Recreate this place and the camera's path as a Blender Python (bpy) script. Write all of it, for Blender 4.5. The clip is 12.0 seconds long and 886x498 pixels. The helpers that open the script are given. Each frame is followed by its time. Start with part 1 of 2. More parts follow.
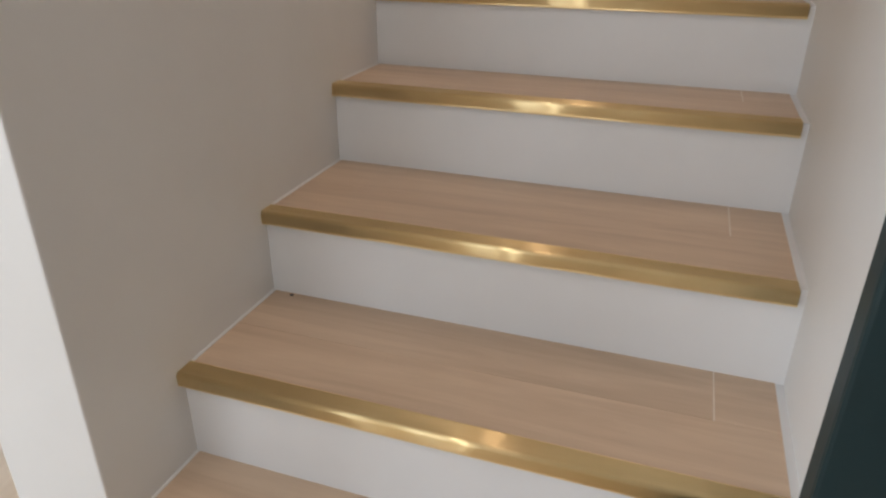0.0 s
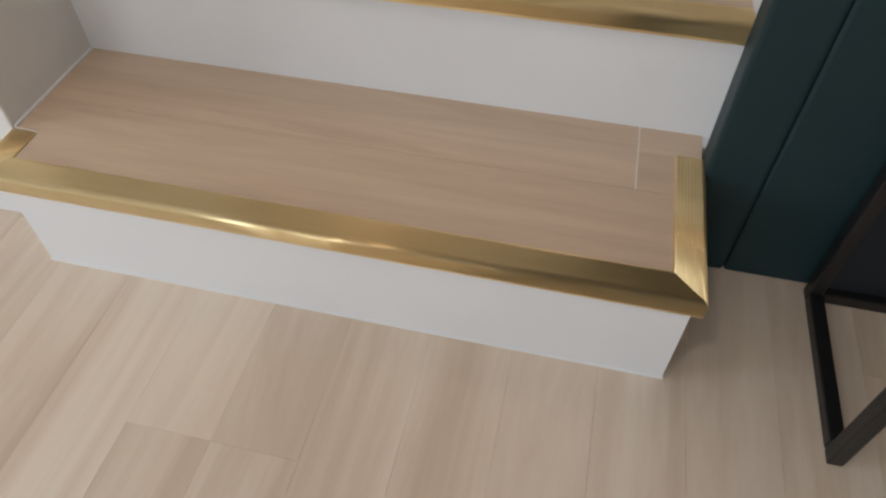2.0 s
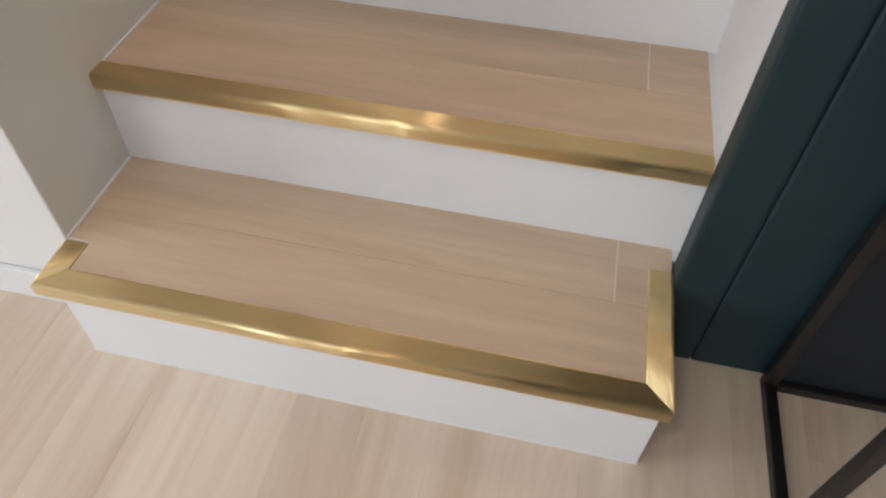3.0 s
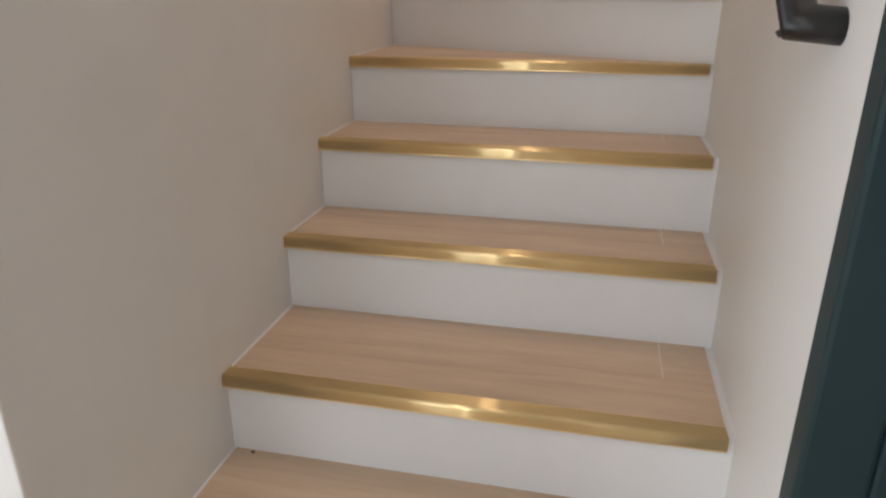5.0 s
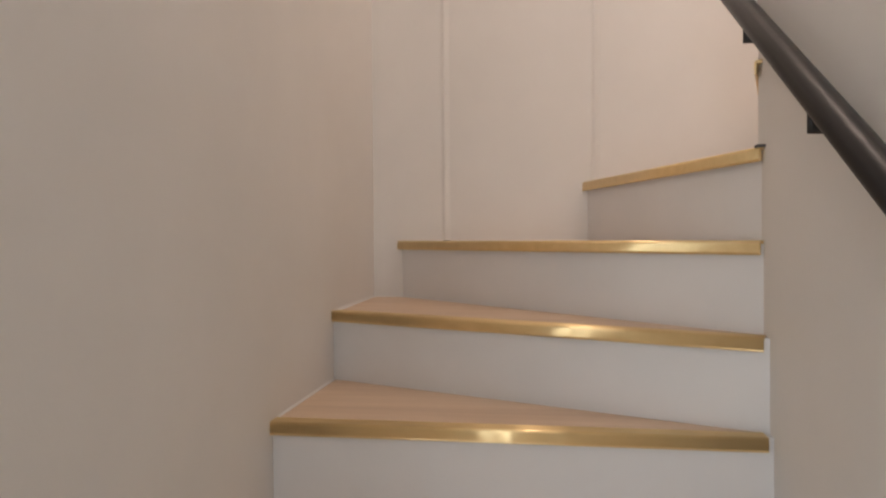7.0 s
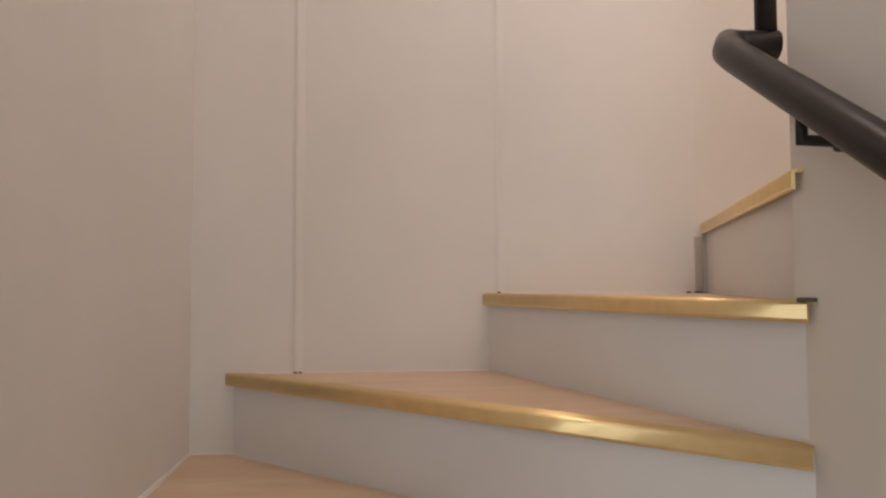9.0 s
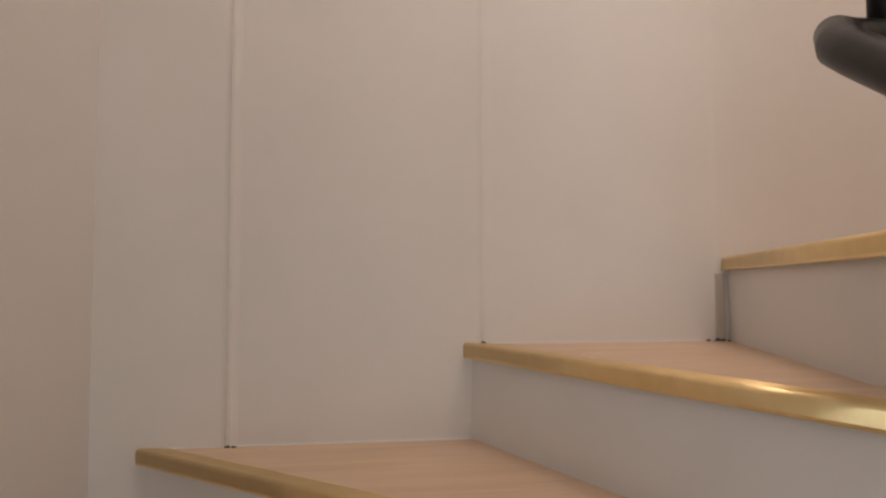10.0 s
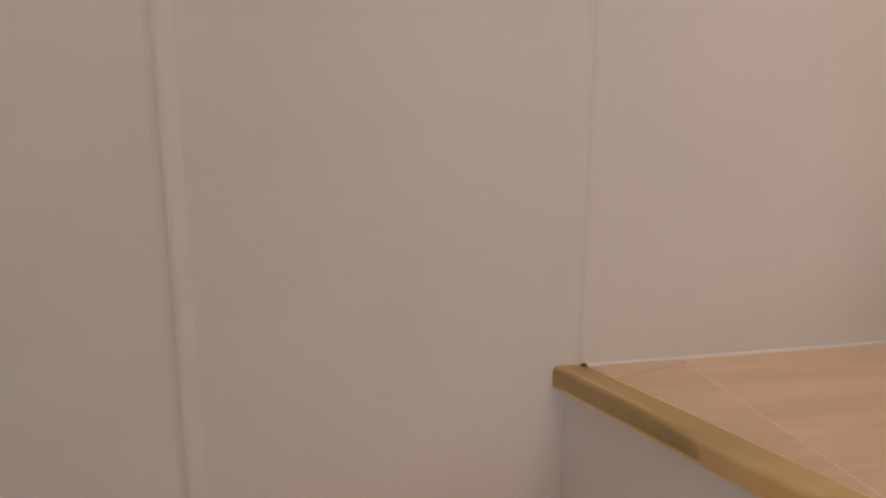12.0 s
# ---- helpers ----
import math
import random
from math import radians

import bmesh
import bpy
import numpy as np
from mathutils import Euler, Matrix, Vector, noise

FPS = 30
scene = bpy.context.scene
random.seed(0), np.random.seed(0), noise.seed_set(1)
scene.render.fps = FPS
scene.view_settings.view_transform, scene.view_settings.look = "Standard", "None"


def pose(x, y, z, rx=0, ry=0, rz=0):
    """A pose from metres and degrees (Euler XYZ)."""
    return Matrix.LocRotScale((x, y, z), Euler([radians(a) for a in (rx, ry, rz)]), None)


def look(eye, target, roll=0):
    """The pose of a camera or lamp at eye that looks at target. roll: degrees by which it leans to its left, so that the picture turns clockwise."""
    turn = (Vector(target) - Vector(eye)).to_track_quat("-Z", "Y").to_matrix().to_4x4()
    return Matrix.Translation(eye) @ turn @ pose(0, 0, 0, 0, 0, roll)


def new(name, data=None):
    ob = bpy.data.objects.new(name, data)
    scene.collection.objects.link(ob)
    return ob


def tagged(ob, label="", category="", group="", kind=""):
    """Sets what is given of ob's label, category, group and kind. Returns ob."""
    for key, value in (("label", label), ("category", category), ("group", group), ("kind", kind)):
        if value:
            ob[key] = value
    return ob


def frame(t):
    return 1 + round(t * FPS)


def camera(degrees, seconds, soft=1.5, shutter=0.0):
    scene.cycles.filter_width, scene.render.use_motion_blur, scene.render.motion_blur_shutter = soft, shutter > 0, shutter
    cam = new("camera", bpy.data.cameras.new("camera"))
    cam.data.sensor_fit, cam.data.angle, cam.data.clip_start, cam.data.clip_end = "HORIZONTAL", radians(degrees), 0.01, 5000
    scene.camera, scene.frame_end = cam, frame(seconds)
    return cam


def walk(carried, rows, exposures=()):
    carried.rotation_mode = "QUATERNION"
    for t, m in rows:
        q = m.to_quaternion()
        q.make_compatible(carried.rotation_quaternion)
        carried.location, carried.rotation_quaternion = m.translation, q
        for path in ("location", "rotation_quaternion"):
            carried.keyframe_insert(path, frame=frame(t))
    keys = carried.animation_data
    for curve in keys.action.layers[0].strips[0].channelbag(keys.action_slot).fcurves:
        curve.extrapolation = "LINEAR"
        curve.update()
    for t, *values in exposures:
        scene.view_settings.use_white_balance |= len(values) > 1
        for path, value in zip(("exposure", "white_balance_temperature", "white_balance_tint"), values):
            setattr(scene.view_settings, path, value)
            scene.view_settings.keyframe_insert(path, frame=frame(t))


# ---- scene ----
LENS = 65.2
PATH = [
    (0, (0.779, -0.808, 1.123), (0.195, 0.894, 0.251), 0.3),
    (0.5, (0.763, -0.820, 1.017), (0.289, 0.871, 0.060), 0.7),
    (1, (0.792, -0.865, 0.879), (0.403, 0.652, -0.365), 0.3),
    (1.5, (0.786, -0.847, 0.857), (0.489, 0.465, -0.623), 0.7),
    (2, (0.803, -0.839, 0.859), (0.513, 0.423, -0.665), 0.1),
    (2.5, (0.788, -0.785, 0.945), (0.516, 0.403, -0.641), -0.1),
    (2.7, (0.773, -0.824, 1.000), (0.541, 0.394, -0.569), 2.0),
    (4.3, (0.751, -0.811, 1.257), (0.359, 0.845, 0.206), -0.1),
    (4.5, (0.745, -0.808, 1.281), (0.341, 0.901, 0.325), -0.1),
    (5, (0.735, -0.824, 1.346), (0.324, 0.997, 0.628), -0.0),
    (5.5, (0.727, -0.716, 1.408), (0.326, 1.169, 0.873), -0.3),
    (6, (0.712, -0.552, 1.461), (0.333, 1.388, 1.159), -0.4),
    (6.5, (0.657, -0.397, 1.492), (0.324, 1.570, 1.357), -0.0),
    (6.7, (0.623, -0.337, 1.504), (0.299, 1.635, 1.422), -0.0),
    (8.3, (0.517, 0.198, 1.689), (0.565, 2.197, 1.747), -0.5),
    (8.5, (0.505, 0.232, 1.691), (0.596, 2.227, 1.800), 0.6),
    (9, (0.463, 0.381, 1.736), (0.634, 2.372, 1.836), -0.2),
    (9.5, (0.406, 0.555, 1.809), (0.666, 2.534, 1.933), 0.1),
    (10, (0.454, 0.712, 1.829), (0.757, 2.686, 1.934), 0.0),
    (10.5, (0.534, 0.872, 1.905), (0.818, 2.848, 2.011), -0.1),
    (11, (0.498, 1.018, 1.930), (0.791, 2.996, 1.920), -0.2),
    (11.5, (0.421, 1.148, 2.014), (0.763, 3.101, 1.750), -0.1),
    (12, (0.390, 1.297, 2.052), (0.796, 3.211, 1.634), 0.3),
]

# ---------------------------------------------------------------- camera
cam = camera(LENS, 12.0, soft=2.3)
walk(cam, [(t, look(eye, aim, roll)) for t, eye, aim, roll in PATH], exposures=[(0, -0.06, 6500, 11.5), (1.5, -0.24, 6500, 11.5), (2.0, -0.24, 6500, 11.5), (2.5, -0.1, 6500, 11.5), (2.7, -0.04, 6500, 11.5), (4.5, 0.06, 6500, 11.5), (5.5, 0.12, 6500, 11.5), (6.7, 0.12, 6500, 11.5), (8.5, 0.04, 6500, 11.5), (9.5, -0.14, 6500, 11.5), (12, -0.26, 6500, 11.5)])

# ---------------------------------------------------------------- plan
H = 0.19            # riser
W = 1.010           # end of the treads
WR = 1.024          # face of the right-hand wall
WT = 0.12           # wall thickness
PT = 0.21           # thickness of the wall between the stairs and the room
YN = 2.205          # far wall of the room beside the stairs
YB = 2.105          # back wall
YL = -0.2         # front of the left-hand wall
YR = -0.018       # front of the right-hand wall
YE = 1.29          # far end of the right-hand wall
TOP = 4.0           # ceiling over the stairs
ROOM = 2.65         # ceiling of the room

# ---------------------------------------------------------------- light
world = bpy.data.worlds.new("world")
scene.world = world
world.use_nodes = True
sky = world.node_tree.nodes.new("ShaderNodeTexSky")
sky.sky_type, sky.sun_disc = "NISHITA", False
sky.sun_elevation, sky.sun_rotation = radians(50), radians(200)
world.node_tree.links.new(sky.outputs[0], world.node_tree.nodes["Background"].inputs[0])
world.node_tree.nodes["Background"].inputs[1].default_value = 0.1


def area(name, at, aim, sx, sy, watts, colour):
    data = bpy.data.lights.new(name, "AREA")
    data.shape, data.size, data.size_y, data.energy, data.color = "RECTANGLE", sx, sy, watts, colour
    ob = new(name, data)
    ob.matrix_world = look(at, aim)
    return ob


area("window_daylight", (-1.35, -4.23, 1.35), (-1.0, 0, 1.0), 1.6, 1.9, 30, (0.83, 0.915, 1.0))
# unseen narrow strip, added to put a compact glint on the nosings
area("added_strip_light", (0.14, -4.23, 1.1), (0.1, 0, 1.0), 0.2, 2.0, 14, (0.90, 0.95, 1.0))
area("west_daylight", (-3.03, -1.6, 1.2), (0.5, -0.9, 0.7), 1.4, 1.7, 58, (0.80, 0.90, 1.0))
area("ceiling_light", (0.09, -1.5, 2.63), (0.09, -1.5, 0), 0.14, 0.14, 8, (1.0, 0.96, 0.92))
area("landing_light", (1.12, 1.08, 3.94), (0.9, 1.5, 1.0), 0.9, 0.9, 28, (1.0, 0.80, 0.68))


# ---------------------------------------------------------------- materials
def material(name, colour, rough=0.5, metal=0.0):
    m = bpy.data.materials.new(name)
    m.use_nodes = True
    b = m.node_tree.nodes["Principled BSDF"]
    b.inputs["Base Color"].default_value = (*colour, 1)
    b.inputs["Roughness"].default_value, b.inputs["Metallic"].default_value = rough, metal
    return m, m.node_tree, b


def node(tree, kind, **values):
    n = tree.nodes.new(kind)
    for key, value in values.items():
        n.inputs[key].default_value = value
    return n


def mapped(tree, scale, space="Object"):
    c = tree.nodes.new("ShaderNodeTexCoord")
    m = node(tree, "ShaderNodeMapping", Scale=scale)
    tree.links.new(c.outputs[space], m.inputs["Vector"])
    return m.outputs[0]


def ramp(tree, source, stops):
    r = tree.nodes.new("ShaderNodeValToRGB")
    while len(r.color_ramp.elements) < len(stops):
        r.color_ramp.elements.new(0.5)
    for e, (p, c) in zip(r.color_ramp.elements, stops):
        e.position, e.color = p, (*c, 1)
    tree.links.new(source, r.inputs[0])
    return r.outputs[0]


def bumped(tree, b, source, strength, distance):
    n = node(tree, "ShaderNodeBump", Strength=strength, Distance=distance)
    tree.links.new(source, n.inputs["Height"])
    tree.links.new(n.outputs[0], b.inputs["Normal"])


def paint(name, light, dark, rough=0.55):
    """Emulsion on skimmed plaster: broad roller patches and a fine stipple."""
    m, tree, b = material(name, light, rough)
    big = node(tree, "ShaderNodeTexNoise", Scale=2.2, Detail=5.0, Roughness=0.6)
    tree.links.new(mapped(tree, (1, 1, 1)), big.inputs["Vector"])
    tree.links.new(ramp(tree, big.outputs[0], [(0.32, dark), (0.62, light)]), b.inputs["Base Color"])
    tree.links.new(ramp(tree, big.outputs[0], [(0.3, (rough - 0.08,) * 3), (0.7, (rough + 0.08,) * 3)]), b.inputs["Roughness"])
    fine = node(tree, "ShaderNodeTexNoise", Scale=140.0, Detail=3.0)
    tree.links.new(mapped(tree, (1, 1, 1)), fine.inputs["Vector"])
    wave = node(tree, "ShaderNodeTexNoise", Scale=5.0, Detail=2.0)
    tree.links.new(mapped(tree, (1, 1, 1)), wave.inputs["Vector"])
    mix = node(tree, "ShaderNodeMath")
    mix.operation = "MULTIPLY_ADD"
    tree.links.new(wave.outputs[0], mix.inputs[0])
    mix.inputs[1].default_value = 6.0
    tree.links.new(fine.outputs[0], mix.inputs[2])
    bumped(tree, b, mix.outputs[0], 0.25, 0.0008)
    return m


def wood(name, light, mid, dark, along, rough=0.42):
    """Vinyl plank with a printed oak grain that runs along x or y."""
    m, tree, b = material(name, mid, rough)
    info = tree.nodes.new("ShaderNodeObjectInfo")
    coord = tree.nodes.new("ShaderNodeTexCoord")
    shift = node(tree, "ShaderNodeVectorMath")
    shift.operation = "MULTIPLY_ADD"
    tree.links.new(info.outputs["Random"], shift.inputs[0])
    shift.inputs[1].default_value = (7.0, 13.0, 5.0)
    tree.links.new(coord.outputs["Object"], shift.inputs[2])
    scale = node(tree, "ShaderNodeMapping", Scale=(1.3, 14, 14) if along == "x" else (6.5, 0.6, 6.5))
    tree.links.new(shift.outputs[0], scale.inputs["Vector"])
    grain = node(tree, "ShaderNodeTexNoise", Scale=1.0, Detail=7.0, Roughness=0.62, Distortion=1.1)
    tree.links.new(scale.outputs[0], grain.inputs["Vector"])
    fine = node(tree, "ShaderNodeTexNoise", Scale=5.0, Detail=4.0, Roughness=0.7)
    tree.links.new(scale.outputs[0], fine.inputs["Vector"])
    both = node(tree, "ShaderNodeMath")
    both.operation = "MULTIPLY_ADD"
    tree.links.new(fine.outputs[0], both.inputs[0])
    both.inputs[1].default_value = 0.3 if along == "x" else 0.16
    tree.links.new(grain.outputs[0], both.inputs[2])
    colour = ramp(tree, both.outputs[0], [(0.42, dark), (0.62, mid), (0.85, light)])
    tone = node(tree, "ShaderNodeHueSaturation")
    span = node(tree, "ShaderNodeMapRange")
    span.inputs["To Min"].default_value, span.inputs["To Max"].default_value = 0.96, 1.04
    tree.links.new(info.outputs["Random"], span.inputs["Value"])
    tree.links.new(span.outputs[0], tone.inputs["Value"])
    tree.links.new(colour, tone.inputs["Color"])
    tree.links.new(tone.outputs[0], b.inputs["Base Color"])
    bumped(tree, b, both.outputs[0], 0.2, 0.0006)
    return m


def brass(name, across):
    """Satin strip drawn lengthwise: narrow glints along it over a soft broad sheen."""
    m, tree, b = material(name, (0.82, 0.63, 0.33), 0.36, 1.0)
    b.inputs["Anisotropic"].default_value = 1.0
    way = node(tree, "ShaderNodeCombineXYZ", X=0.7 * across[0], Y=0.7 * across[1], Z=0.7)
    tree.links.new(way.outputs[0], b.inputs["Tangent"])
    streak = node(tree, "ShaderNodeTexNoise", Scale=1.0, Detail=3.0, Roughness=0.5)
    tree.links.new(mapped(tree, (9, 40, 40)), streak.inputs["Vector"])
    colour = ramp(tree, streak.outputs[0], [(0.3, (0.84, 0.65, 0.34)), (0.7, (0.90, 0.71, 0.39))])
    tree.links.new(colour, b.inputs["Base Color"])
    tree.links.new(ramp(tree, streak.outputs[0], [(0.3, (0.29,) * 3), (0.75, (0.33,) * 3)]), b.inputs["Roughness"])
    soft = node(tree, "ShaderNodeBsdfPrincipled", Roughness=0.62, Metallic=1.0)
    tree.links.new(colour, soft.inputs["Base Color"])
    both = node(tree, "ShaderNodeMixShader", Fac=0.38)
    tree.links.new(b.outputs[0], both.inputs[1])
    tree.links.new(soft.outputs[0], both.inputs[2])
    tree.links.new(both.outputs[0], tree.nodes["Material Output"].inputs["Surface"])
    return m


def dark_metal(name):
    m, tree, b = material(name, (0.012, 0.011, 0.011), 0.38, 0.0)
    n = node(tree, "ShaderNodeTexNoise", Scale=90.0, Detail=3.0)
    tree.links.new(mapped(tree, (1, 1, 1)), n.inputs["Vector"])
    tree.links.new(ramp(tree, n.outputs[0], [(0.3, (0.35,) * 3), (0.7, (0.41,) * 3)]), b.inputs["Roughness"])
    bumped(tree, b, n.outputs[0], 0.08, 0.0004)
    return m


WHITE = paint("white_wall_paint", (0.78, 0.765, 0.74), (0.74, 0.725, 0.70))
RISER = paint("white_riser_paint", (0.78, 0.775, 0.77), (0.735, 0.73, 0.725), 0.48)
TEAL = paint("dark_teal_paint", (0.015, 0.035, 0.039), (0.012, 0.030, 0.034), 0.5)
TEAL.node_tree.nodes["Principled BSDF"].inputs["Specular IOR Level"].default_value = 0.3
TREAD = wood("oak_vinyl_tread", (0.69, 0.525, 0.375), (0.61, 0.45, 0.315), (0.54, 0.39, 0.27), "x")
PLANK = wood("pale_oak_plank", (0.86, 0.755, 0.61), (0.75, 0.61, 0.475), (0.62, 0.475, 0.345), "y", 0.4)
BLACK = dark_metal("black_powder_coat")
GROUT = material("joint", (0.52, 0.41, 0.30), 0.8)[0]
SEALANT = material("white_sealant", (0.8, 0.79, 0.77), 0.45)[0]
NAVY = paint("dark_navy_board", (0.006, 0.010, 0.016), (0.005, 0.008, 0.013), 0.6)
GREY_CAP = material("dark_grey_plastic", (0.10, 0.095, 0.09), 0.6)[0]
JOINT = material("pale_joint", (0.78, 0.70, 0.61), 0.6)[0]
GREY = material("grey_filler", (0.57, 0.53, 0.49), 0.8)[0]
PLASTIC = material("beige_plastic", (0.50, 0.455, 0.40), 0.45)[0]


# ---------------------------------------------------------------- mesh helpers
def part(name, bm, mat, parent=None, label=""):
    mesh = bpy.data.meshes.new(name)
    bmesh.ops.recalc_face_normals(bm, faces=bm.faces)
    bm.to_mesh(mesh)
    bm.free()
    mesh.materials.append(mat)
    ob = new(name, mesh)
    ob.parent = parent
    return tagged(ob, label)


def empty(name, at=(0, 0, 0)):
    ob = new(name)
    ob.empty_display_size = 0.1
    ob.location = at
    return ob


def box(x0, x1, y0, y1, z0, z1, bevel=0.0, bm=None):
    own = bmesh.new()
    bmesh.ops.create_cube(own, size=1, matrix=Matrix.Translation(((x0 + x1) / 2, (y0 + y1) / 2, (z0 + z1) / 2)) @ Matrix.Diagonal((x1 - x0, y1 - y0, z1 - z0, 1)))
    if bevel:
        bmesh.ops.bevel(own, geom=own.edges[:], offset=bevel, segments=2, affect="EDGES", profile=0.6)
    if bm is None:
        return own
    mesh = bpy.data.meshes.new("joined")
    own.to_mesh(mesh)
    own.free()
    bm.from_mesh(mesh)
    bpy.data.meshes.remove(mesh)
    return bm


def prism(points, z0, z1, bevel=0.0):
    bm = bmesh.new()
    low = [bm.verts.new((x, y, z0)) for x, y in points]
    high = [bm.verts.new((x, y, z1)) for x, y in points]
    bm.faces.new(low[::-1])
    bm.faces.new(high)
    for i in range(len(points)):
        j = (i + 1) % len(points)
        bm.faces.new((low[i], low[j], high[j], high[i]))
    if bevel:
        top = [e for e in bm.edges if all(v.co.z > z1 - 1e-6 for v in e.verts)]
        bmesh.ops.bevel(bm, geom=top, offset=bevel, segments=2, affect="EDGES")
    return bm


def sweep(path, profile, normals):
    """A profile of (out, up) pairs carried along plan points, with a given offset direction at each."""
    bm = bmesh.new()
    rings = []
    for (x, y, z), (nx, ny) in zip(path, normals):
        rings.append([bm.verts.new((x + nx * o, y + ny * o, z + u)) for o, u in profile])
    n = len(profile)
    for a, b in zip(rings, rings[1:]):
        for i in range(n):
            bm.faces.new((a[i], a[(i + 1) % n], b[(i + 1) % n], b[i])).smooth = 3 <= i <= n - 5
    bm.faces.new(rings[0][::-1])
    bm.faces.new(rings[-1])
    return bm


def tube(points, radius, sides=20, bm=None):
    """A round bar along points, mitred at the bends."""
    bm = bm or bmesh.new()
    points = [Vector(p) for p in points]
    rings = []
    for i, p in enumerate(points):
        before = (p - points[i - 1]).normalized() if i else None
        after = (points[i + 1] - p).normalized() if i + 1 < len(points) else None
        d = before or after
        up = Vector((0, 0, 1)) if abs(d.z) < 0.9 else Vector((1, 0, 0))
        a = d.cross(up).normalized()
        b = a.cross(d)
        cut = (before + after).normalized() if before and after else d
        ring = []
        for k in range(sides):
            ang = 2 * math.pi * k / sides
            q = p + radius * (math.cos(ang) * a + math.sin(ang) * b)
            q -= d * ((q - p).dot(cut) / d.dot(cut))
            ring.append(q)
        rings.append(ring)
    made = []
    for ring in rings:
        if made:
            # keep rings in step where the bar turns
            last = [v.co for v in made[-1]]
            best = min(range(sides), key=lambda s: sum((ring[(k + s) % sides] - last[k]).length for k in range(sides)))
            back = ring[::-1]
            best_back = min(range(sides), key=lambda s: sum((back[(k + s) % sides] - last[k]).length for k in range(sides)))
            one = [ring[(k + best) % sides] for k in range(sides)]
            two = [back[(k + best_back) % sides] for k in range(sides)]
            ring = min((one, two), key=lambda r: sum((q - w).length for q, w in zip(r, last)))
        made.append([bm.verts.new(q) for q in ring])
    for a, b in zip(made, made[1:]):
        for k in range(sides):
            f = bm.faces.new((a[k], a[(k + 1) % sides], b[(k + 1) % sides], b[k]))
            f.smooth = True
    bm.faces.new(made[0][::-1])
    bm.faces.new(made[-1])
    return bm


def wall(name, x0, x1, y0, y1, z0, z1, mat=WHITE, label="smooth off-white painted plaster wall"):
    return tagged(part(name, box(x0, x1, y0, y1, z0, z1, 0.004), mat), label, "wall", kind="structure")


# ---------------------------------------------------------------- structure
FX0, FX1, FY0 = -3.0, 3.2, -4.2
outline = [(FX0, FY0), (FX1, FY0), (FX1, 0.05), (-PT + 0.05, 0.05), (-PT + 0.05, YN), (FX0, YN)]
floor = tagged(part("floor", prism(outline, -0.12, -0.006), GROUT), "pale oak plank floor with fine joints", "floor", kind="structure")
wall("wall_left", -PT, 0, YL, YB + 0.1, 0, TOP, label="thick off-white plaster wall beside the stairs with a square end")
wall("wall_room_north", FX0, -PT - 0.002, YN, YN + WT, 0, ROOM + 0.1)
wall("wall_right", WR, WR + WT, YR, YE, 0, TOP)
wall("wall_right_front", WR + WT + 0.002, FX1, YR, YR + WT, 0, TOP)
wall("wall_room_west_sill", FX0 - WT, FX0 - 0.002, FY0, YN + WT, 0, 0.35)
wall("wall_room_west_head", FX0 - WT, FX0 - 0.002, FY0, YN + WT, 2.05, ROOM + 0.1)
wall("wall_room_west_near", FX0 - WT, FX0 - 0.002, -0.9, YN + WT, 0.35, 2.05)
wall("wall_room_west_far", FX0 - WT, FX0 - 0.002, FY0, -2.3, 0.35, 2.05)
wall("wall_room_east", FX1 + 0.002, FX1 + WT, FY0, YR + WT, 0, ROOM + 0.1)
# the south wall, with a window that lets the daylight in and a gap for the added strip light
wall("wall_room_south_head", FX0, FX1, FY0 - WT, FY0 - 0.002, 2.35, ROOM + 0.1)
wall("wall_room_south_sill", FX0, -0.08, FY0 - WT, FY0 - 0.002, 0, 0.35)
wall("wall_room_south_west", FX0, -2.15, FY0 - WT, FY0 - 0.002, 0.35, 2.35)
wall("wall_room_south_pier", -0.55, -0.08, FY0 - WT, FY0 - 0.002, 0.35, 2.35)
wall("wall_room_south_east", 0.36, FX1, FY0 - WT, FY0 - 0.002, 0, 2.35)
tagged(part("ceiling", box(FX0, FX1, FY0, YL - 0.002, ROOM, ROOM + 0.1), WHITE), "flat white painted ceiling", "ceiling", kind="structure")
tagged(part("ceiling_beside_stairs", box(FX0, -PT - 0.002, YL - 0.001, YN, ROOM, ROOM + 0.1), WHITE), "flat white painted ceiling beside the stairs", "ceiling", kind="structure")
wall("wall_over_stairs", 0.002, WR - 0.002, YL, YL + WT, ROOM, TOP)
tagged(part("ceiling_stairs", box(-PT, 2.4, YL, YB + 0.1, TOP, TOP + 0.1), WHITE), "flat white painted ceiling over the stairs", "ceiling", kind="structure")
wall("wall_landing_east", 2.2, 2.2 + WT, YR + WT, YB + 0.1, 0, TOP)
wall("wall_landing_south", WR + WT + 0.002, 2.2, YR + WT + 0.002, YR + 2 * WT, 0, TOP)

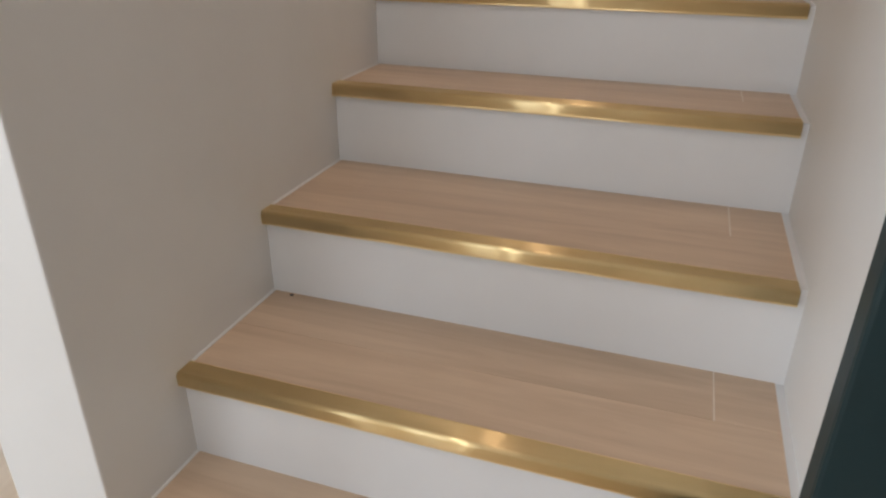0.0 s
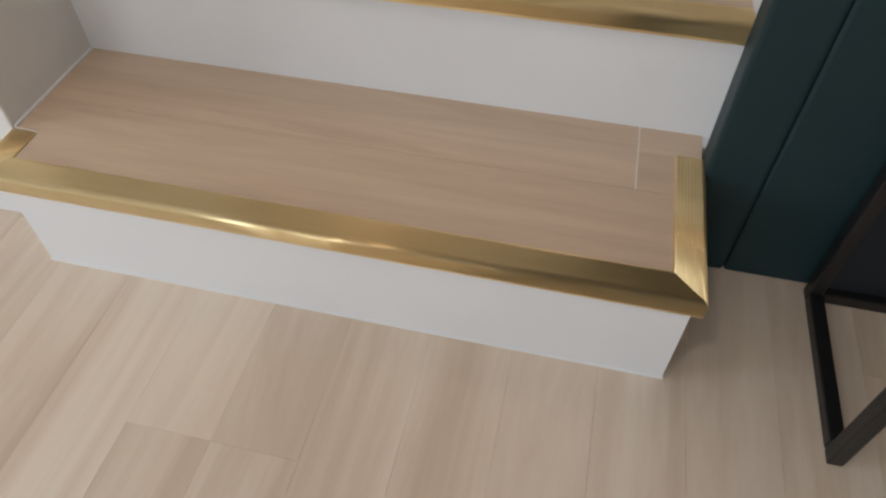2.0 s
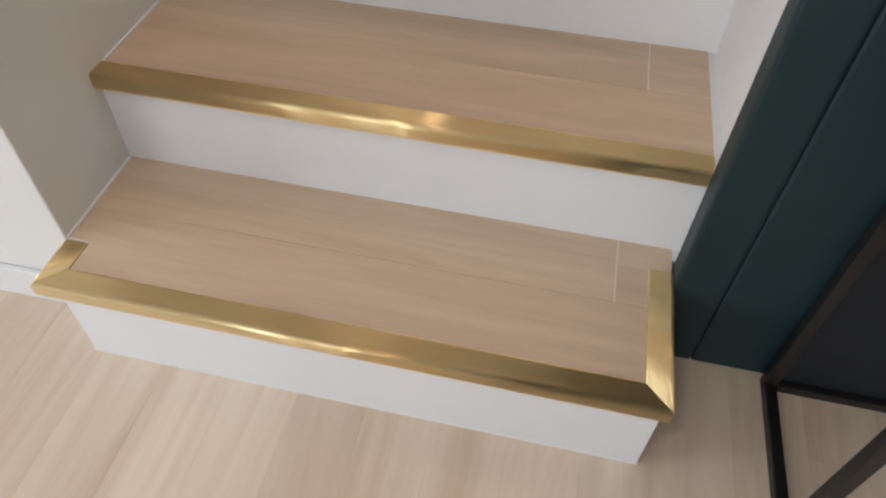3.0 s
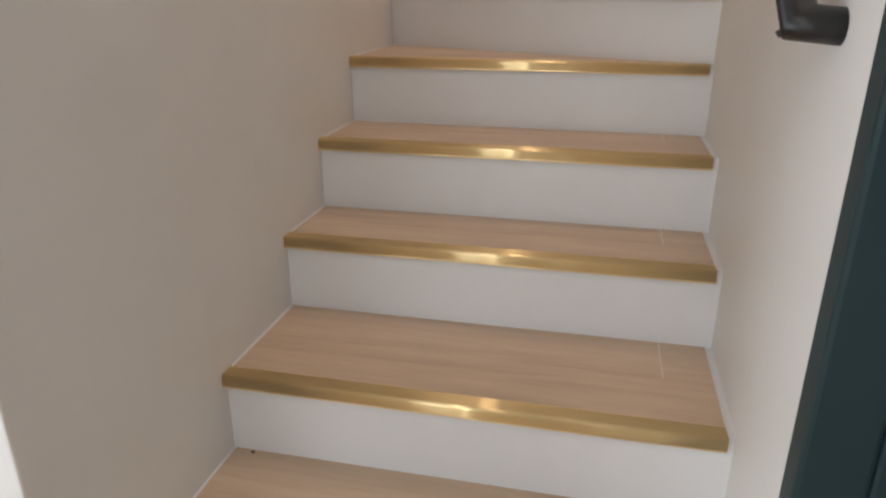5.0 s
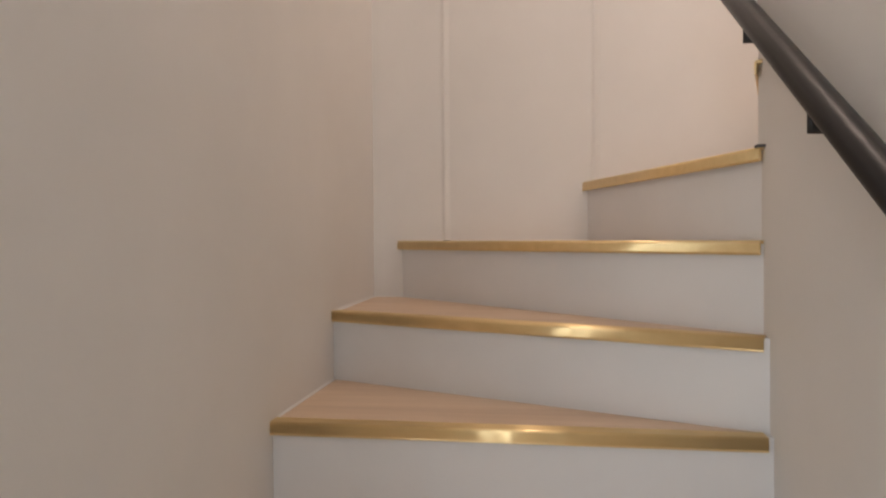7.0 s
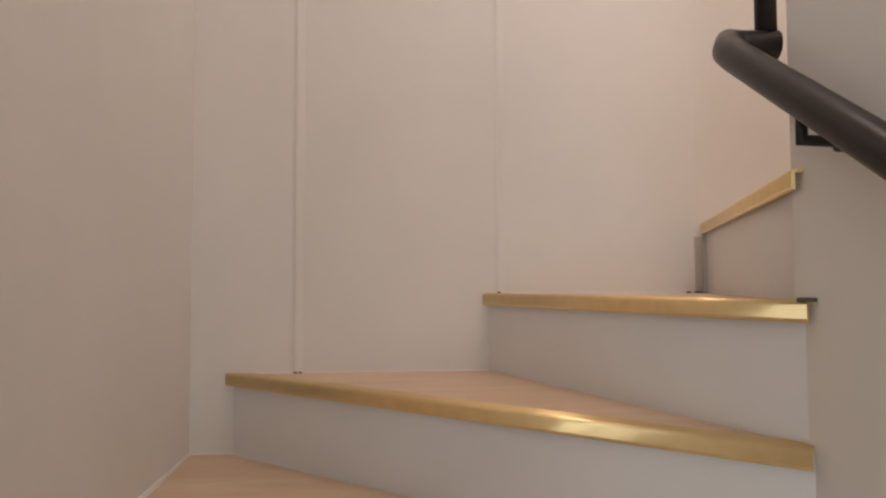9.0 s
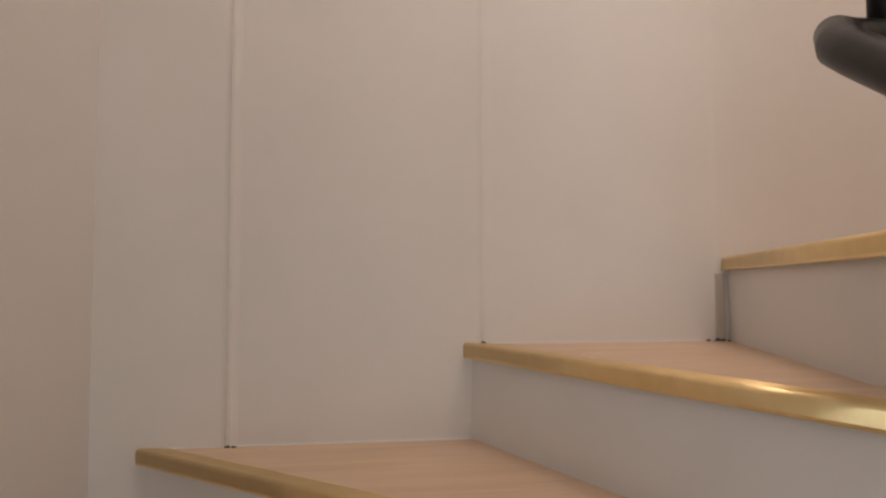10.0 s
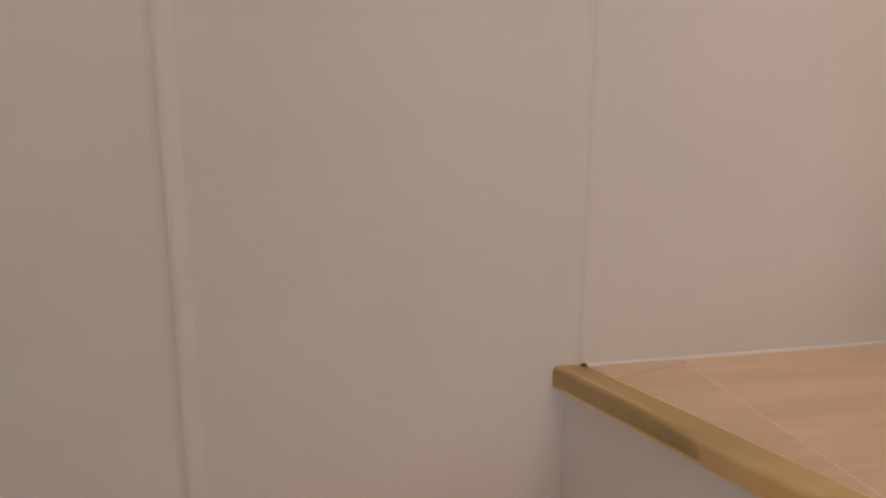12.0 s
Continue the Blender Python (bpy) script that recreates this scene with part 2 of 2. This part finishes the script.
# back wall: boards whose taped joints stand a few millimetres proud
back = tagged(empty("wall_back", (0, YB, 0)), "off-white panelled stair wall with thin vertical joints", "wall", kind="structure")
SEAMS = ((0.0, 0.0), (0.25, 0.0042), (0.75, 0.0036), (1.268, 0.0014), (1.75, 0.0014), (2.2, 0.001))
for (a, p), (b, q) in zip(SEAMS, SEAMS[1:]):
    edge = [(a + 0.0001, -0.92 * p), (a + 0.004, -0.85 * p), (a + 0.010, -0.42 * p), (a + 0.018, 0.0), (b - 0.013, 0.0), (b - 0.007, -0.3 * q), (b - 0.0025, -0.92 * q), (b - 0.0001, -q), (b - 0.0001, 0.1), (a + 0.0001, 0.1)]
    if a == 0.0:
        edge[:4] = [(-0.004, 0.0)]
        edge[-1] = (-0.004, 0.1)
    part("panel", prism(edge, 0, TOP), WHITE, back)

# ---------------------------------------------------------------- staircase
stairs = tagged(empty("staircase"), "white stairs with oak treads and brass nosings turning at the top", "staircase")
# nosing lines, left end and right end, from the lowest step up
EDGES = [((0.003, -0.296), (0.998, -0.296)), ((0, 0.002), (W, 0.002)), ((0, 0.314), (W, 0.314)), ((0, 0.655), (W, 0.655)), ((0, 0.908), (W, 0.908)),
         ((0, 1.178), (W, 1.175)), ((0, 1.622), (W, 1.203)), ((0.087, YB), (1.016, 1.243)), ((0.714, YB), (1.018, 1.245)), ((1.285, YB), (1.014, 1.262))]
LEVELS = [H * (k + 1) for k in range(9)] + [10 * H - 0.012]
# cross-section of the brass strip: a front lip, a rounded nose and rounded ribs along the top
TRIM = [(0.0, -0.027), (0.003, -0.027), (0.0046, -0.0255), (0.005, -0.022)]
TRIM += [(-0.003 + 0.008 * math.cos(q), -0.0052 + 0.008 * math.sin(q)) for q in [radians(18 * i) for i in range(6)]]
RIB, TILT = 0.0044, radians(32)
for rib in range(7):
    for i in range(6):
        q = TILT * (1 - 2 * (i + 1) / 6)
        TRIM.append((-0.0052 - RIB * (rib + 0.5) + RIB / 2 * math.sin(q) / math.sin(TILT), 0.0018 + RIB / 2 * (math.cos(q) - math.cos(TILT)) / math.sin(TILT)))
TRIM += [(-0.038, 0.0014), (-0.038, -0.004), (0.0, -0.004)]


def outward(a, b):
    d = Vector((b[0] - a[0], b[1] - a[1])).normalized()
    return (d.y, -d.x)


def shifted(a, b, by):
    n = outward(a, b)
    return (a[0] - n[0] * by, a[1] - n[1] * by), (b[0] - n[0] * by, b[1] - n[1] * by)


def lerp(a, b, t):
    return (a[0] + (b[0] - a[0]) * t, a[1] + (b[1] - a[1]) * t)


def cut(points, p, q, gap):
    """A convex outline cut in two along the line from p to q, with a joint between the halves."""
    d = Vector((q[0] - p[0], q[1] - p[1])).normalized()
    halves = []
    for sign in (-1, 1):
        away = [sign * (d.x * (y - p[1]) - d.y * (x - p[0])) - gap / 2 for x, y in points]
        half = []
        for i, here in enumerate(points):
            j = (i + 1) % len(points)
            if away[i] >= 0:
                half.append(here)
            if away[i] * away[j] < 0:
                half.append(lerp(here, points[j], away[i] / (away[i] - away[j])))
        halves.append(half)
    return halves


def tread_planks(k, parent):
    """Two rows of vinyl plank on each tread, the back row with one end joint."""
    a, b = EDGES[k]
    z = LEVELS[k]
    fa, fb = shifted(a, b, 0.036)
    if k < 5:
        c, d = EDGES[k + 1]
        y0, y1 = fa[1], c[1] + 0.016
        x0, x1 = 0.004, W
        if k == 0:
            x1 = 0.998
        mid = y0 + (y1 - y0) * 0.5
        g, e = 0.0011, 0.0002
        rows = [[(x0, y0), (x1, y0), (x1, mid - e), (x0, mid - e)],
                [(x0, mid + e), (0.908 - g, mid + e), (0.908 - g, y1), (x0, y1)],
                [(0.908 + g, mid + e), (x1, mid + e), (x1, y1), (0.908 + g, y1)]]
        if k == 0:
            rows[0] = [(0.042, y0), (x1 - 0.038, y0), (x1 - 0.038, mid - e), (x0, mid - e), (x0, YL + 0.004), (0.042, YL + 0.004)]
            rows[2] = [(0.908 + g, mid + e), (x1 - 0.038, mid + e), (x1 - 0.038, -0.038), (x1, -0.038), (x1, y1), (0.908 + g, y1)]
    elif k == 9:
        rows = [[fb, (2.19, 1.33), (2.19, YB - 0.006), (fa[0], YB - 0.006)]]
    else:
        c, d = EDGES[k + 1]
        c, d = shifted(c, d, 0.016)
        corner = [(0.004, YB - 0.006)] if k == 6 else []
        fa = (max(fa[0], 0.004), min(fa[1], YB - 0.006))
        rows = [[fa, fb, d, (c[0], min(c[1], YB - 0.006))] + corner]
        if k == 8:
            whole = [(fa[0], YB - 0.006), (1.036, 1.30), (1.0526, 1.30), (c[0], YB - 0.006)]
            left, right = cut(whole, (0.892, 2.2), (0.886, 1.2), 0.0011)
            rows = [right, *cut(left, (0.70, 2.037), (0.90, 2.089), 0.0009)]
    z0, z1 = z - 0.004, z - 0.0002
    if k < 5:
        part("joint_filler", box(0.908 - g, 0.908 + g, mid + e, y1, z0, z1), JOINT, parent, "thin pale joint line")
    if k == 8:
        part("joint_filler", prism([(0.8901, 2.086), (0.8880, 1.74), (0.8904, 1.74), (0.8925, 2.086)], z0, z1), JOINT, parent, "thin pale joint line")
    for r in rows:
        part("plank", prism(r, z - 0.006, z, 0.0003), TREAD, parent)


for k in range(10):
    a, b = EDGES[k]
    z = LEVELS[k]
    ra, rb = shifted(a, b, 0.012)
    nxt = EDGES[k + 1] if k < 9 else None
    low = max(0.0, z - 2 * H) if k else 0.0
    # the painted body of the step, whose front is the riser
    if k == 0:
        body = [(0.034, -0.290), (0.992, -0.290), (0.992, -0.012), (WR + 0.006, -0.006), (WR + 0.006, 0.06), (-0.006, 0.06), (-0.006, YL + 0.002), (0.034, YL - 0.002)]
    elif k < 5:
        body = [(-0.006, ra[1]), (WR + 0.006, rb[1]), (WR + 0.006, nxt[1][1] + 0.06), (-0.006, nxt[0][1] + 0.06)]
    elif k == 5:
        body = [(-0.006, ra[1]), (WR + 0.006, rb[1]), (WR + 0.006, nxt[1][1] + 0.03), (-0.006, nxt[0][1] + 0.06)]
    elif k == 6:
        body = [(-0.006, ra[1]), rb, (WR + 0.006, rb[1] - 0.005), (WR + 0.006, nxt[1][1] + 0.03), (0.13, YB + 0.006), (-0.006, YB + 0.006)]
    elif k == 7:
        body = [(ra[0], YB + 0.006), rb, (WR + 0.006, rb[1] - 0.012), (WR + 0.006, nxt[1][1] + 0.02), (0.76, YB + 0.006)]
    elif k == 8:
        body = [(ra[0], YB + 0.006), rb, (WR + 0.006, rb[1]), (WR + 0.006, YE + 0.004), (1.12, YE + 0.004), (1.32, YB + 0.006)]
    else:
        body = [(ra[0], YB + 0.006), (rb[0], rb[1]), (2.198, YE + 0.06), (2.198, YB + 0.006)]
    step = part("step", prism(body, low, z - 0.0014, 0.001), RISER, stairs, "white painted step and riser")
    tread_planks(k, step)
    n = outward(a, b)
    metal = brass("brushed_brass", (-n[0], -n[1]))
    if k:
        part("nosing", sweep([(*a, z), (*b, z)], TRIM, [n, n]), metal, step, "ribbed brass stair nosing")
    else:
        yl, yr = YL - 0.002, -0.04
        part("nosing", sweep([(*a, z), (*b, z)], TRIM, [(-1, -1), (1, -1)]), metal, step, "ribbed brass stair nosing with mitred ends")
        part("nosing", sweep([(a[0], yl, z), (*a, z)], TRIM, [(-1, 0), (-1, -1)]), brass("brushed_brass_return", (1, 0)), step, "short brass return strip")
        part("nosing", sweep([(*b, z), (b[0], yr, z)], TRIM, [(1, -1), (1, 0)]), brass("brushed_brass_return", (-1, 0)), step, "short brass return strip")

part("end_cap", box(1.008, 1.030, 1.237, 1.258, LEVELS[8] + 0.0005, LEVELS[8] + 0.006, 0.001), GREY_CAP, stairs, "grey end cap at the wall corner")

# ---------------------------------------------------------------- teal panel beside the stairs
teal = tagged(empty("wall_panel", (1.0, YR, 0)), "dark teal painted tall panelling with a vertical groove", "wall panel", kind="structure")
for x0, x1 in ((0.0, 0.0805), (0.0815, 0.5), (0.501, 0.95), (0.951, 2.1)):
    part("panel", box(x0, x1, -0.052, -0.001, 0.0, 2.4, 0.006), TEAL, teal)

# ---------------------------------------------------------------- handrail
LOW, HIGH = Vector((0.968, 0.18, 1.296)), Vector((0.972, 1.372, 2.091))
slope = (HIGH - LOW).normalized()
rail = tagged(empty("handrail", (WR, 0.18, 1.29)), "black powder-coated round steel handrail fixed to the wall", "handrail")


def local(points, o):
    return [Vector(p) - o.location for p in points]


bend = [HIGH - slope * 0.05, HIGH - slope * 0.02 + Vector((0.003, 0, 0)), HIGH + Vector((0.014, 0.0, 0.004)), HIGH + Vector((0.035, 0.008, 0.006)), HIGH + Vector((0.088, 0.004, 0.006))]
part("rail", tube(local([(WR + 0.004, 0.177, 1.294), LOW + Vector((0.006, 0, 0.003)), *bend], rail), 0.0235), BLACK, rail)
part("post", tube(local([(1.045, 1.376, 2.07), (1.045, 1.376, 3.05)], rail), 0.016), BLACK, rail, "black upright bar at the wall end")
part("knob", tube(local([(0.9495, 0.18, 1.283), (0.958, 0.18, 1.289)], rail), 0.005, 12), BLACK, rail)
for y in (0.845, 1.178):
    c = LOW + (HIGH - LOW) * ((y - LOW.y) / (HIGH.y - LOW.y))
    part("bracket", tube(local([c, c - Vector((0, 0, 0.052)), (WR - 0.002, y, c.z - 0.054)], rail), 0.007, 12), BLACK, rail)
    part("rosette", tube(local([(WR - 0.006, y, c.z - 0.054), (WR + 0.0, y, c.z - 0.054)], rail), 0.012, 20), BLACK, rail)

# ---------------------------------------------------------------- metal stand in front of the teal panelling
stand = tagged(empty("metal_stand", (1.22, -0.36, 0)), "black square-tube metal stand with a dark navy back panel", "stand")
T = 0.0105
SX0, SX1, SY0, SY1, SZ = 1.212, 1.95, -0.36, -0.092, 0.45
for x in (SX0, SX1):
    for y in (SY0, SY1):
        part("leg", box(x - T - 1.22, x + T - 1.22, y - T + 0.36, y + T + 0.36, 0.0, SZ, 0.003), BLACK, stand)
    part("rail", box(x - T - 1.22, x + T - 1.22, SY0 + T + 0.361, SY1 - T + 0.359, 0.0, 2 * T, 0.003), BLACK, stand)
    part("rail", box(x - T - 1.22, x + T - 1.22, SY0 + T + 0.361, SY1 - T + 0.359, SZ - 2 * T, SZ, 0.003), BLACK, stand)
for z in (0.0, SZ - 2 * T):
    part("rail", box(SX0 + T - 1.219, SX1 - T - 1.221, SY1 - T + 0.36, SY1 + T + 0.36, z, z + 2 * T, 0.003), BLACK, stand)
part("back_panel", box(SX0 + T - 1.219, SX1 - T - 1.221, SY1 + 0.362, SY1 + 0.372, 2 * T + 0.001, SZ - 2 * T - 0.001, 0.002), NAVY, stand, "dark navy back panel")
# unseen plate, added at this height to shade the panelling and floor below
part("top", box(SX0 - T - 1.22, SX1 + T - 1.22, SY0 - T + 0.36, SY1 + T + 0.36, SZ + 0.001, SZ + 0.02, 0.003), BLACK, stand)

# ---------------------------------------------------------------- baseboard
for x0, x1, y0, y1 in ((-PT - 0.012, -0.002, YL - 0.012, YL - 0.001), (-PT - 0.012, -PT - 0.001, YL + 0.001, YN - 0.002)):
    tagged(part("baseboard", box(x0, x1, y0, y1, 0, 0.08, 0.003), RISER), "low white painted baseboard round the wall end", "baseboard", kind="structure")

# ---------------------------------------------------------------- sealant and floor planks
bm = bmesh.new()
box(0.032, 0.994, -0.2920, -0.286, -0.003, 0.0025, 0.0, bm)
tagged(part("sealant", bm, SEALANT), "thin white sealant line at the foot of the lowest riser", "sealant", kind="structure")
for k in range(7):
    y0 = max(EDGES[k][0][1] + 0.038, YL + 0.004)
    y1 = EDGES[k + 1][0][1] + 0.010 if k < 6 else YB - 0.006
    tagged(part("sealant", box(-0.001, 0.0045, y0, y1, LEVELS[k] - 0.004, LEVELS[k] + 0.003, 0.001), SEALANT), "thin white sealant line where a tread meets the wall", "sealant", kind="structure")
for k, x0, x1 in ((6, 0.002, 0.12), (7, 0.126, 0.722), (8, 0.756, 1.22)):
    tagged(part("sealant", box(x0, x1, YB - 0.0062, YB - 0.0005, LEVELS[k] - 0.004, LEVELS[k] + 0.003, 0.001), SEALANT), "thin white sealant line where a tread meets the wall", "sealant", kind="structure")

PW, PL = 0.122, 0.92
rng = random.Random(4)
far = bmesh.new()
for i in range(int((FX1 - FX0) / PW)):
    x = FX0 + i * PW
    off = rng.choice((0.0, 0.31, 0.62))
    y = FY0 - off
    end = 0.0 if x > -PT - PW else YN
    while y < end:
        y0, y1 = max(y, FY0), min(y + PL, end)
        if y1 - y0 > 0.02:
            if -0.9 < x < 2.0 and y1 > -2.2:
                part("plank", box(x + 0.0001, x + PW - 0.0002, y0 + 0.0001, y1 - 0.0002, -0.006, 0.0), PLANK, floor)
            else:
                box(x + 0.0001, x + PW - 0.0002, y0 + 0.0001, y1 - 0.0002, -0.006, 0.0, 0.0, far)
        y += PL
tagged(part("planks", far, PLANK, floor), kind="stuff")

tagged(part("filler_strip", box(1.262, 1.284, YB - 0.0035, YB + 0.02, 9 * H, 10 * H - 0.045, 0.001), GREY), "grey unpainted filler strip beside the top riser", "filler", kind="structure")


# ---------------------------------------------------------------- small things
def light_switch(y, z):
    o = tagged(empty("light_switch", (0, y, z)), "beige plastic light switch plate on the plain wall", "light switch")
    part("plate", box(0.0, 0.009, -0.037, 0.037, -0.06, 0.06, 0.003), PLASTIC, o)
    part("rocker", box(0.0085, 0.013, -0.015, 0.015, -0.024, 0.024, 0.002), PLASTIC, o)
    return o


light_switch(0.318, 1.65)


def crumb(x, y, z, r, seed):
    """A chip of dark filler left on a tread."""
    bm = bmesh.new()
    bmesh.ops.create_icosphere(bm, subdivisions=1, radius=1)
    pick = random.Random(seed)
    for v in bm.verts:
        v.co = Vector((v.co.x * r * pick.uniform(0.8, 1.7), v.co.y * r * pick.uniform(0.5, 0.9), max(0, (v.co.z + 0.35)) * r * pick.uniform(0.5, 1.0)))
    o = part("filler_chip", bm, CHIP)
    o.location = (x, y, z)
    return tagged(o, "dark chip of dried filler on the tread", "debris", group="filler chips on the treads")


CHIP = material("dark_filler", (0.09, 0.08, 0.075), 0.85)[0]
for i, (x, y, z, r) in enumerate(((0.049, 0.316, 2 * H, 0.0045), (0.250, YB - 0.006, 8 * H, 0.006), (0.262, YB - 0.008, 8 * H, 0.0045), (0.750, YB - 0.006, 9 * H, 0.005), (1.242, YB - 0.006, 9 * H, 0.005),
                                  (1.262, YB - 0.008, 9 * H, 0.006), (1.274, YB - 0.01, 9 * H, 0.005), (1.284, YB - 0.014, 9 * H, 0.004))):
    crumb(x, y, z, r, i)
